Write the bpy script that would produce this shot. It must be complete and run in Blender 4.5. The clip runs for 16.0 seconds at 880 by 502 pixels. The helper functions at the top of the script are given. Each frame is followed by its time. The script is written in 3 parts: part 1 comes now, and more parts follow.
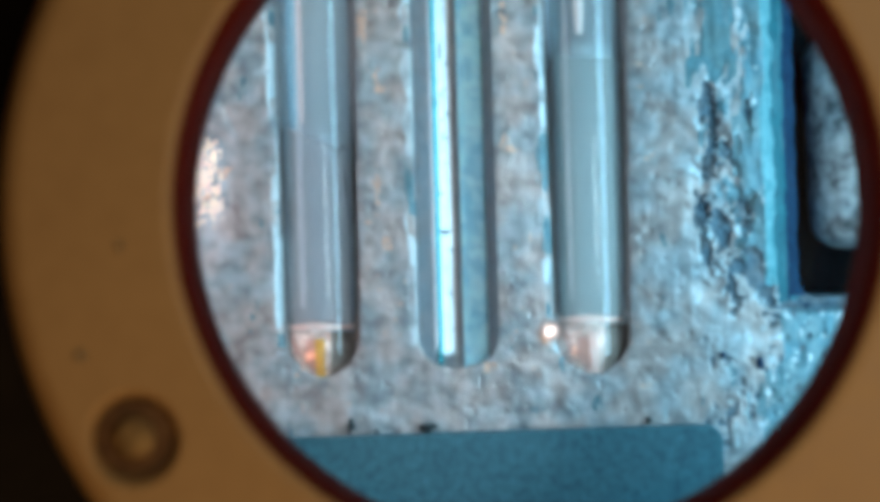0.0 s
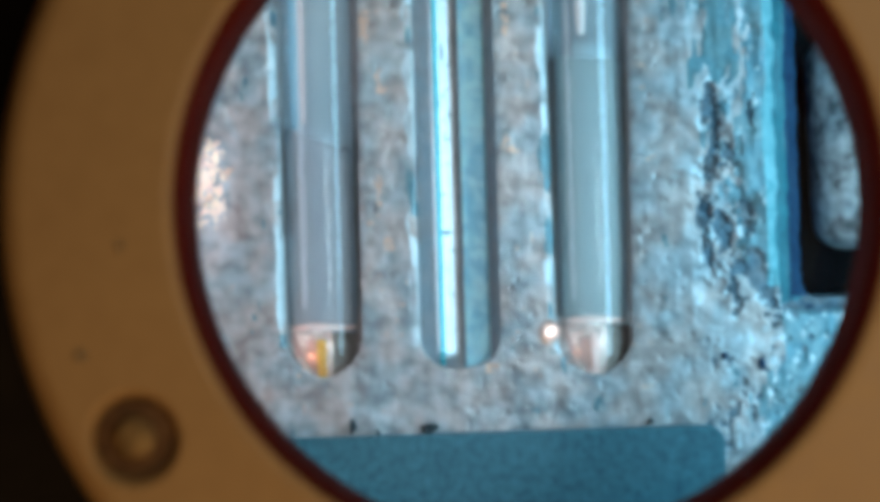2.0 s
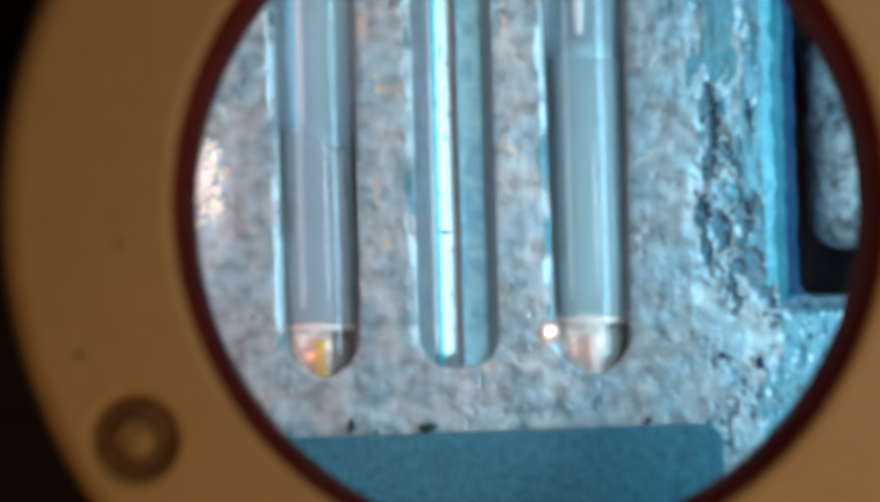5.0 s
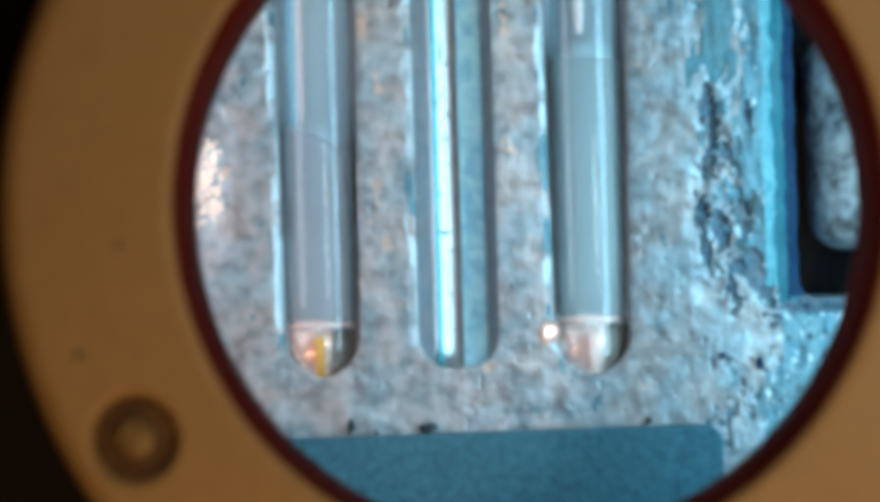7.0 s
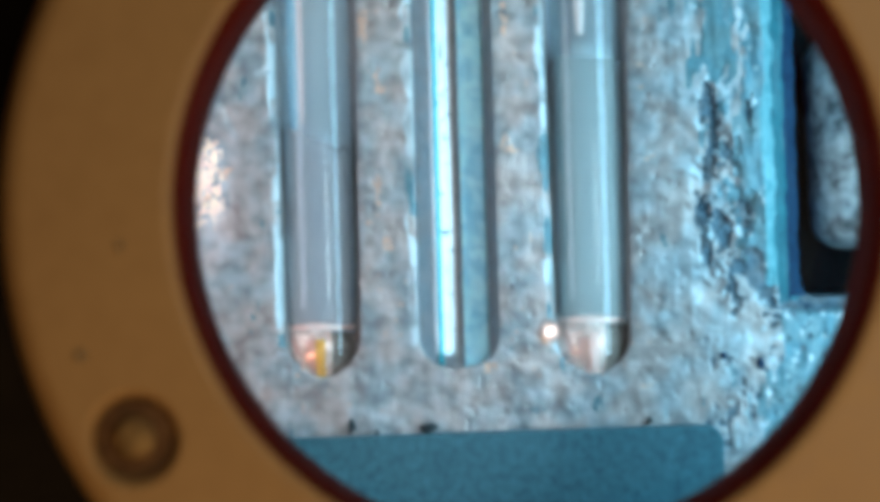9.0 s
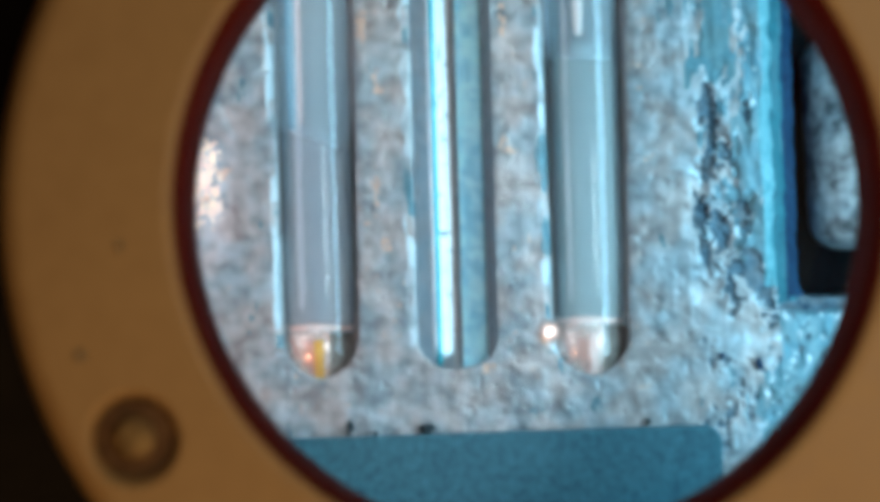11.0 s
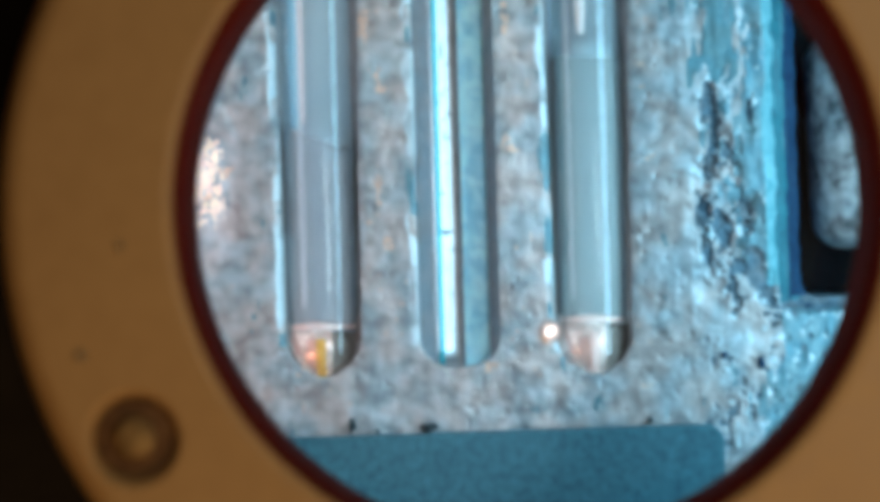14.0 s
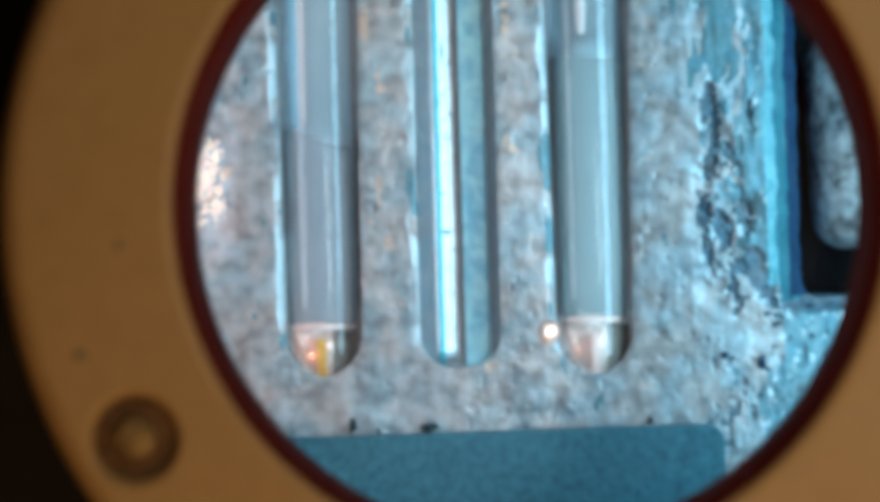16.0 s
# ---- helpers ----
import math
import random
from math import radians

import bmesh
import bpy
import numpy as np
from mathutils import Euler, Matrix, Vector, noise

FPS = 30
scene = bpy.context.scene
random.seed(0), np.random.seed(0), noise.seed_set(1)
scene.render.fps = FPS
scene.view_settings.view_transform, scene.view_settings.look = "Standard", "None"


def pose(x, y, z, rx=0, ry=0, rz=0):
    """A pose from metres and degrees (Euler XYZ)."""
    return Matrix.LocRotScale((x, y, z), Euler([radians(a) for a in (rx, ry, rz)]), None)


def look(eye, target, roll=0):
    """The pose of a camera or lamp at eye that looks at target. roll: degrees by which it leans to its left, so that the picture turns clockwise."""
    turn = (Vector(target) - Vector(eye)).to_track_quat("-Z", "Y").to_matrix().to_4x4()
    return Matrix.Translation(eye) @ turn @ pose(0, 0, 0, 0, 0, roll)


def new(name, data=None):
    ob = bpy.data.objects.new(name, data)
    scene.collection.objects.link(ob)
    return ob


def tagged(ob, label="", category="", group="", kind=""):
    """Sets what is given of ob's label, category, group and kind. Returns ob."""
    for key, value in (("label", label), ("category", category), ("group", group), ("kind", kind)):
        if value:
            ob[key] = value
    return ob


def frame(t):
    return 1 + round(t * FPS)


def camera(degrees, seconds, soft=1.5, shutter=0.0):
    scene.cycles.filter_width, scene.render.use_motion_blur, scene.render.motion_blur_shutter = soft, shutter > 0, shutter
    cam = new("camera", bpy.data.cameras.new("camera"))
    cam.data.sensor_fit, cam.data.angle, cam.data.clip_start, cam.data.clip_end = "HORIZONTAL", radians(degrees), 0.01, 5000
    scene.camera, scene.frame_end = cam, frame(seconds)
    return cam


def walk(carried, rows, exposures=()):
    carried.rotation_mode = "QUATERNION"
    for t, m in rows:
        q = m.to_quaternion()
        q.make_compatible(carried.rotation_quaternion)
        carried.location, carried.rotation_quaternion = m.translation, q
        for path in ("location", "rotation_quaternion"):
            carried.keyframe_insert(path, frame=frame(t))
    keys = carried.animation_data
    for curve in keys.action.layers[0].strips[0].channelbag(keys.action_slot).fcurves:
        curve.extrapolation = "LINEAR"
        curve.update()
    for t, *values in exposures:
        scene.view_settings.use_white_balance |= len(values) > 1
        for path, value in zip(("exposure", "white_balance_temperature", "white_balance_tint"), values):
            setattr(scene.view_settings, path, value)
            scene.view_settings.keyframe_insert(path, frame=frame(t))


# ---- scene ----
# A melting-point viewer seen through its round eyepiece opening: a metal block with three
# milled channels, two glass capillaries in them, lit by lamps added inside and outside the chamber.
# Lengths below are in millimetres and are turned into metres by MM.
MM = 0.001
EYE_Y = -47.2          # camera distance in front of the block's face
RING_Y = -11.2         # front face of the eyepiece ring

# ---- camera ----
cam = camera(24.0, 16.0, soft=6.0)
cam.data.dof.use_dof = True
cam.data.dof.focus_distance = 47.0 * MM
cam.data.dof.aperture_fstop = 78.0
ROLL = -1.6


def sway(t, sx, sz):
    """Camera row: the eye sways by sx, sz mm about the middle of the ring's opening."""
    return (t, look((sx * MM, EYE_Y * MM, sz * MM), (0, RING_Y * MM, 0), ROLL))


walk(cam, [
    sway(0.0, 0.0, 0.0), sway(0.5, 0.065, 0.025), sway(1.0, 0.06, 0.005), sway(1.5, 0.15, 0.05),
    sway(2.0, 0.13, -0.055), sway(2.5, 0.045, -0.06), sway(3.0, 0.235, -0.02), sway(3.5, -0.13, -0.11),
    sway(4.0, 0.05, -0.005), sway(5.2, 0.0, -0.02), sway(6.5, -0.06, -0.03), sway(7.0, 0.0, -0.04),
    sway(7.5, 0.02, -0.005), sway(8.0, -0.18, -0.045), sway(8.5, 0.01, -0.02), sway(9.0, 0.04, -0.03),
    sway(10.2, -0.03, -0.05), sway(11.5, -0.08, -0.09), sway(12.0, 0.05, -0.045), sway(12.5, 0.075, -0.085),
    sway(13.0, -0.11, -0.015), sway(13.5, 0.04, -0.025), sway(14.0, 0.09, 0.0), sway(14.5, 0.145, 0.035),
    sway(15.0, 0.095, 0.0), sway(15.5, -0.02, -0.005), sway(16.0, 0.135, 0.0)],
    exposures=[(0.0, 0.04), (1.5, 0.02), (2.5, 0.06), (4.0, 0.10), (7.0, 0.15), (16.0, 0.15)])

# ---- light ----
world = bpy.data.worlds.new("room_light")
world.use_nodes = True
scene.world = world
world.node_tree.nodes["Background"].inputs["Color"].default_value = (1.0, 0.72, 0.45, 1)
world.node_tree.nodes["Background"].inputs["Strength"].default_value = 0.06


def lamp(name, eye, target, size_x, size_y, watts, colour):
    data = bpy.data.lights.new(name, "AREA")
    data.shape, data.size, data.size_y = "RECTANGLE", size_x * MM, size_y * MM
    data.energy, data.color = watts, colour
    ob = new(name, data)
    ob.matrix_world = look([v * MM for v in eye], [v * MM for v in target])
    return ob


# added lamps, all unseen: a cool one in the chamber, its white twin opposite, a small warm one
# below it and one in front for the tubes' highlight; then the room's warm lamp
lamp("added_lamp_cool", (11.0, -6.9, 0.6), (5.8, 0.0, 0.4), 4.2, 16.0, 0.00158, (0.43, 0.80, 1.0))
lamp("added_lamp_white", (-11.2, -4.8, 3.4), (-1.0, 2.0, 2.2), 4.6, 10.0, 0.00040, (0.84, 0.86, 0.96))
lamp("added_lamp_warm", (-8.4, -6.6, -5.6), (0.0, 0.0, -2.2), 1.6, 1.6, 0.00012, (1.0, 0.56, 0.40))
lamp("added_lamp_front", (17.0, -38.0, 1.4), (1.5, -6.0, 0.0), 2.2, 6.8, 0.0031, (0.71, 0.90, 1.0))
lamp("room_lamp", (6.5, -40.0, -32.0), (1.0, -11.0, -3.0), 11.0, 11.0, 0.0044, (1.0, 0.71, 0.38))


# ---- materials ----
def material(name):
    m = bpy.data.materials.new(name)
    m.use_nodes = True
    return m, m.node_tree.nodes, m.node_tree.links, m.node_tree.nodes["Principled BSDF"]


def mottled(name, dark, light, scale, rough, metallic, bump=0.0, fine=4.0, rough_spread=0.1, contrast=(0.3, 0.7), bump_scale=1.0, tint=0.0, shine=0.5):
    """A surface whose colour, gloss and relief vary at two scales (scale: patches per metre)."""
    m, nodes, links, bsdf = material(name)
    coord = nodes.new("ShaderNodeTexCoord")
    coarse, grain = nodes.new("ShaderNodeTexNoise"), nodes.new("ShaderNodeTexNoise")
    coarse.inputs["Scale"].default_value, coarse.inputs["Detail"].default_value = scale, 5
    grain.inputs["Scale"].default_value, grain.inputs["Detail"].default_value = scale * fine, 3
    for node in (coarse, grain):
        links.new(coord.outputs["Object"], node.inputs["Vector"])
    mix = nodes.new("ShaderNodeMath")
    mix.operation = "ADD"
    half = nodes.new("ShaderNodeMath")
    half.operation, half.inputs[1].default_value = "MULTIPLY", 0.5
    links.new(coarse.outputs["Fac"], mix.inputs[0])
    links.new(grain.outputs["Fac"], mix.inputs[1])
    links.new(mix.outputs[0], half.inputs[0])
    ramp = nodes.new("ShaderNodeValToRGB")
    ramp.color_ramp.elements[0].position, ramp.color_ramp.elements[1].position = contrast
    ramp.color_ramp.elements[0].color, ramp.color_ramp.elements[1].color = (*dark, 1), (*light, 1)
    links.new(half.outputs[0], ramp.inputs["Fac"])
    if tint:
        blend = nodes.new("ShaderNodeMix")
        blend.data_type, blend.blend_type = "RGBA", "SOFT_LIGHT"
        blend.inputs["Factor"].default_value = tint
        stain = nodes.new("ShaderNodeTexNoise")
        stain.inputs["Scale"].default_value, stain.inputs["Detail"].default_value = scale * 0.7, 5
        links.new(coord.outputs["Object"], stain.inputs["Vector"])
        hue = nodes.new("ShaderNodeValToRGB")
        hue.color_ramp.elements[0].position, hue.color_ramp.elements[1].position = 0.40, 0.60
        hue.color_ramp.elements[0].color, hue.color_ramp.elements[1].color = (0.69, 0.50, 0.46, 1), (0.36, 0.53, 0.64, 1)
        links.new(stain.outputs["Fac"], hue.inputs["Fac"])
        links.new(ramp.outputs["Color"], blend.inputs["A"])
        links.new(hue.outputs["Color"], blend.inputs["B"])
        links.new(blend.outputs["Result"], bsdf.inputs["Base Color"])
    else:
        links.new(ramp.outputs["Color"], bsdf.inputs["Base Color"])
    bsdf.inputs["Specular IOR Level"].default_value = shine
    spread = nodes.new("ShaderNodeMapRange")
    spread.inputs["To Min"].default_value, spread.inputs["To Max"].default_value = rough - rough_spread, rough + rough_spread
    links.new(grain.outputs["Fac"], spread.inputs["Value"])
    links.new(spread.outputs["Result"], bsdf.inputs["Roughness"])
    bsdf.inputs["Metallic"].default_value = metallic
    if bump:
        relief = nodes.new("ShaderNodeBump")
        relief.inputs["Strength"].default_value, relief.inputs["Distance"].default_value = bump, 0.00005 * bump_scale
        links.new(half.outputs[0], relief.inputs["Height"])
        links.new(relief.outputs["Normal"], bsdf.inputs["Normal"])
    return m


def clear(name, colour, ior, rough=0.0):
    m, nodes, links, bsdf = material(name)
    bsdf.inputs["Base Color"].default_value = (*colour, 1)
    bsdf.inputs["Transmission Weight"].default_value = 1.0
    bsdf.inputs["IOR"].default_value = ior
    bsdf.inputs["Roughness"].default_value = rough
    return m


BLOCK = mottled("sandblasted_aluminium", (0.27, 0.29, 0.295), (0.55, 0.58, 0.59), 1450, 0.52, 0.45, bump=0.55, fine=2.0, tint=0.68, contrast=(0.35, 0.61))
STAINED = mottled("blue_stained_aluminium", (0.07, 0.185, 0.22), (0.23, 0.41, 0.465), 1900, 0.5, 0.4, bump=0.4, fine=4.0, tint=0.5)
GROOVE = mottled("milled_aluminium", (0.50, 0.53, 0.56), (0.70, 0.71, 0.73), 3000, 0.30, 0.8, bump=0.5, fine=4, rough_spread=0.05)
EDGE = mottled("blue_light_falloff", (0.008, 0.125, 0.18), (0.03, 0.25, 0.31), 2500, 0.5, 0.1, bump=0.3)
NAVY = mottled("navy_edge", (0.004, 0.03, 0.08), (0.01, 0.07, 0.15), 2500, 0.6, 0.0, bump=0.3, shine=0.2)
FLECK = mottled("rust_fleck", (0.50, 0.34, 0.27), (0.95, 0.70, 0.56), 3500, 0.5, 0.3, bump=0.3)
GROOVE_SHADED = mottled("shaded_channel", (0.27, 0.36, 0.45), (0.38, 0.48, 0.58), 3000, 0.6, 0.3, bump=0.2, fine=4)
GROOVE_FLAT = mottled("lit_blue_channel_wall", (0.24, 0.62, 0.82), (0.50, 0.90, 1.0), 2200, 0.6, 0.0, bump=0.6, fine=2.5, tint=0.4, contrast=(0.40, 0.58))
OLD_ENAMEL = mottled("worn_enamel", (0.075, 0.21, 0.255), (0.16, 0.36, 0.41), 2600, 0.55, 0.1, bump=0.4, tint=0.4)
HOT_SPOT = mottled("hot_spot_metal", (0.88, 0.60, 0.56), (1.0, 0.93, 0.70), 3000, 0.36, 0.7, bump=0.6, tint=0.6)
TEAL = mottled("teal_fringe", (0.02, 0.42, 0.52), (0.05, 0.62, 0.72), 2500, 0.4, 0.2, bump=0.3)
SHADE_AND_SPECKS = mottled("channel_shade_and_specks", (0.16, 0.19, 0.215), (0.27, 0.305, 0.34), 2600, 0.6, 0.2, bump=0.4, fine=3, tint=0.3)
WARM_FACET = mottled("warm_facet_fringe", (0.32, 0.30, 0.295), (0.46, 0.43, 0.42), 2600, 0.6, 0.1, bump=0.3, fine=3)
CHIP_GLINT = mottled("bright_chip_and_glint", (0.46, 0.60, 0.66), (0.70, 0.82, 0.87), 4000, 0.4, 0.4, bump=0.3)
END_GLINT = mottled("channel_end_glint", (0.80, 0.96, 0.98), (0.95, 1.0, 1.0), 2500, 0.4, 0.1, bump=0.2)
CYAN_EDGE = mottled("lit_cyan_edge", (0.04, 0.30, 0.38), (0.26, 0.62, 0.70), 2200, 0.5, 0.1, bump=0.4, fine=3)
CORRODED = mottled("corroded_pit", (0.022, 0.07, 0.105), (0.22, 0.31, 0.36), 2600, 0.65, 0.1, bump=0.6, fine=3, tint=0.6)
GAP_SHADE = mottled("channel_gap_shade", (0.21, 0.215, 0.225), (0.36, 0.36, 0.37), 3000, 0.7, 0.0, bump=0.3, shine=0.2)
SLOT_SHADE = mottled("slot_shade_black", (0.004, 0.006, 0.008), (0.012, 0.016, 0.02), 2000, 0.7, 0.0, bump=0.3, shine=0.1)
PLATE = mottled("blue_enamel", (0.008, 0.082, 0.125), (0.064, 0.230, 0.290), 5000, 0.55, 0.0, bump=0.2, fine=3, shine=0.3)
BEZEL = mottled("tan_lacquered_brass", (0.392, 0.184, 0.052), (0.448, 0.216, 0.063), 400, 0.6, 0.0, bump=0.05, fine=6, shine=0.3)
RIM = mottled("maroon_rim", (0.075, 0.006, 0.003), (0.11, 0.009, 0.004), 900, 0.8, 0.0, shine=0.02)
BLACK = mottled("black_housing", (0.017, 0.0125, 0.009), (0.028, 0.021, 0.015), 300, 0.8, 0.0, bump=0.1, shine=0.05)
SCREW = mottled("aged_brass", (0.10, 0.046, 0.014), (0.46, 0.235, 0.070), 2200, 0.7, 0.0, bump=0.3, shine=0.08)
SPECK = mottled("brown_speck", (0.25, 0.145, 0.062), (0.32, 0.20, 0.09), 1400, 0.7, 0.0, shine=0.2)
DARK_BRASS = mottled("shaded_brass", (0.065, 0.026, 0.009), (0.17, 0.072, 0.024), 1400, 0.7, 0.0, bump=0.3, shine=0.05)
WALL = mottled("chamber_wall", (0.25, 0.26, 0.27), (0.34, 0.35, 0.36), 400, 0.5, 0.3)
STEEL = mottled("dull_steel", (0.08, 0.10, 0.11), (0.56, 0.62, 0.64), 1500, 0.6, 0.3, bump=0.6, fine=2.5, tint=0.4, contrast=(0.38, 0.62))
DIRT = mottled("soot_crumb", (0.008, 0.024, 0.034), (0.04, 0.085, 0.105), 8000, 0.8, 0.0, bump=0.5)
LAMP_GLINT = mottled("lamp_glint_metal", (1.0, 0.66, 0.57), (1.0, 0.78, 0.71), 4000, 0.30, 1.0, rough_spread=0.03)
GLASS = clear("capillary_glass", (0.93, 0.97, 0.98), 1.47, 0.05)
GLASS.node_tree.nodes["Principled BSDF"].inputs["Specular IOR Level"].default_value = 0.5
GLASS.node_tree.nodes["Principled BSDF"].inputs["Coat Weight"].default_value = 0.6
GLASS.node_tree.nodes["Principled BSDF"].inputs["Coat Roughness"].default_value = 0.04
GLASS.node_tree.nodes["Principled BSDF"].inputs["Coat IOR"].default_value = 1.45
PANE = clear("eyepiece_glass", (0.99, 1.0, 1.0), 1.45)
POWDER_GREY = mottled("grey_sample_column", (0.33, 0.38, 0.425), (0.39, 0.44, 0.485), 2200, 0.6, 0.0, bump=0.1, shine=0.3)
POWDER_TEAL = mottled("teal_grey_sample_column", (0.32, 0.395, 0.41), (0.36, 0.43, 0.445), 2200, 0.6, 0.0, bump=0.1, shine=0.3)
for powder in (POWDER_GREY, POWDER_TEAL):
    soft = powder.node_tree.nodes["Principled BSDF"]
    soft.inputs["Subsurface Weight"].default_value = 0.9
    soft.inputs["Subsurface Radius"].default_value = (1.0, 1.0, 1.0)
    soft.inputs["Subsurface Scale"].default_value = 0.0010
VAPOUR = clear("bore_vapour", (0.64, 0.76, 0.82), 0.98, 0.15)
VAPOUR.node_tree.nodes["Principled BSDF"].inputs["Transmission Weight"].default_value = 0.62
PALE_GLINT = mottled("pale_droplet_glint", (1.0, 0.62, 0.54), (1.0, 0.84, 0.79), 5000, 0.3, 0.0)
BLUE_HIGHLIGHT = clear("bluish_bore_highlight", (0.36, 0.66, 0.79), 1.02, 0.2)
BLUE_HIGHLIGHT.node_tree.nodes["Principled BSDF"].inputs["Transmission Weight"].default_value = 0.5
PINK_HIGHLIGHT = clear("pinkish_bore_highlight", (0.76, 0.70, 0.70), 1.02, 0.2)
PINK_HIGHLIGHT.node_tree.nodes["Principled BSDF"].inputs["Transmission Weight"].default_value = 0.35
WHITE_HIGHLIGHT = clear("white_bore_highlight", (0.92, 0.88, 0.88), 1.02, 0.2)
WHITE_HIGHLIGHT.node_tree.nodes["Principled BSDF"].inputs["Transmission Weight"].default_value = 0.15
GOLD = mottled("gold_refraction", (1.0, 0.50, 0.06), (1.0, 0.70, 0.24), 5000, 0.3, 0.3)


def melt(name, dark, light):
    m = mottled(name, dark, light, 1500, 0.26, 0.0, bump=0.5, fine=2.2, rough_spread=0.06, contrast=(0.40, 0.58), shine=0.8)
    m.node_tree.nodes["Principled BSDF"].inputs["Metallic"].default_value = 0.3
    m.node_tree.nodes["Principled BSDF"].inputs["Transmission Weight"].default_value = 0.3
    m.node_tree.nodes["Principled BSDF"].inputs["IOR"].default_value = 0.78
    return m


DROPLET_SHADE = mottled("droplet_shade_brown", (0.15, 0.125, 0.11), (0.28, 0.24, 0.215), 2500, 0.6, 0.0, bump=0.3, shine=0.15)
GOLD_MELT = melt("golden_melt", (0.96, 0.56, 0.46), (1.0, 0.86, 0.80))
CREAM_MELT = melt("cream_melt", (0.96, 0.62, 0.54), (1.0, 0.86, 0.80))


# ---- mesh helpers ----
def mesh_object(name, verts, faces, materials, parent=None, label="", smooth=True, choose=None):
    data = bpy.data.meshes.new(name)
    data.from_pydata([(x * MM, y * MM, z * MM) for x, y, z in verts], [], faces)
    for m in materials:
        data.materials.append(m)
    if choose is not None:
        data.polygons.foreach_set("material_index", choose)
    data.polygons.foreach_set("use_smooth", [smooth] * len(faces))
    data.update()
    ob = new(name, data)
    if parent:
        ob.parent = parent
    if label:
        tagged(ob, label)
    return ob


def part(name, bm, mat, parent, label="", smooth=True):
    """Links a bmesh (in mm) as one mesh object under a thing."""
    bmesh.ops.scale(bm, vec=(MM, MM, MM), verts=bm.verts)
    bmesh.ops.recalc_face_normals(bm, faces=bm.faces)
    data = bpy.data.meshes.new(name)
    bm.to_mesh(data)
    bm.free()
    data.materials.append(mat)
    data.polygons.foreach_set("use_smooth", [smooth] * len(data.polygons))
    ob = new(name, data)
    if parent:
        ob.parent = parent
    if label:
        tagged(ob, label)
    return ob


def box(bm, x0, x1, y0, y1, z0, z1, bevel=0.0):
    made = bmesh.ops.create_cube(bm, size=1.0)["verts"]
    bmesh.ops.scale(bm, vec=(x1 - x0, y1 - y0, z1 - z0), verts=made)
    bmesh.ops.translate(bm, vec=((x0 + x1) / 2, (y0 + y1) / 2, (z0 + z1) / 2), verts=made)
    if bevel:
        edges = list({e for v in made for e in v.link_edges})
        bmesh.ops.bevel(bm, geom=edges, offset=bevel, segments=3, profile=0.5, affect="EDGES")


def turned(profile, steps, closed=False):
    """A bmesh turned about the z axis from a profile of (radius, z); ends on the axis close it."""
    bm = bmesh.new()
    rings = []
    for r, z in profile:
        if r < 1e-6:
            rings.append([bm.verts.new((0, 0, z))])
        else:
            rings.append([bm.verts.new((r * math.cos(2 * math.pi * i / steps), r * math.sin(2 * math.pi * i / steps), z)) for i in range(steps)])
    pairs = list(zip(rings, rings[1:])) + ([(rings[-1], rings[0])] if closed else [])
    for a, b in pairs:
        for i in range(steps):
            j = (i + 1) % steps
            if len(a) == 1:
                bm.faces.new((a[0], b[j], b[i]))
            elif len(b) == 1:
                bm.faces.new((a[i], a[j], b[0]))
            else:
                bm.faces.new((a[i], a[j], b[j], b[i]))
    return bm


def slice_between(bm, x0, x1):
    """Keeps what lies between two upright planes, and closes the cuts."""
    for x, side in ((x1, 1), (x0, -1)):
        cut = bmesh.ops.bisect_plane(bm, geom=bm.verts[:] + bm.edges[:] + bm.faces[:], plane_co=(x, 0, 0), plane_no=(side, 0, 0), clear_outer=True)
        bmesh.ops.holes_fill(bm, edges=[e for e in cut["geom_cut"] if isinstance(e, bmesh.types.BMEdge)])


def lattice_noise(x, z, size, seed):
    """Smooth value noise of 0 to 1 on arrays of coordinates, with cells of the given size."""
    table = np.random.RandomState(seed).rand(256, 256)
    u, v = x / size + 1000.0, z / size + 1000.0
    i, j = np.floor(u).astype(int), np.floor(v).astype(int)
    fu, fv = u - i, v - j
    fu, fv = fu * fu * (3 - 2 * fu), fv * fv * (3 - 2 * fv)
    a, b = table[i % 256, j % 256], table[(i + 1) % 256, j % 256]
    c, d = table[i % 256, (j + 1) % 256], table[(i + 1) % 256, (j + 1) % 256]
    return (a * (1 - fu) + b * fu) * (1 - fv) + (c * (1 - fu) + d * fu) * fv


def step(a, b, v):
    s = np.clip((v - a) / (b - a), 0, 1)
    return s * s * (3 - 2 * s)


# ---- the metal block ----
TUBE_Y = 0.62  # depth of the tubes' axes behind the block's face
CHANNELS = ((-2.74, -2.80, 0.86, 1.75), (0.37, -2.66, 0.92, 2.6), (3.43, -2.90, 0.86, 1.75))  # x, lowest z, radius, roundness
SLOT = (8.20, 11.5, -1.30, 7.5, 0.45)  # x0, x1, z0, z1, corner radius
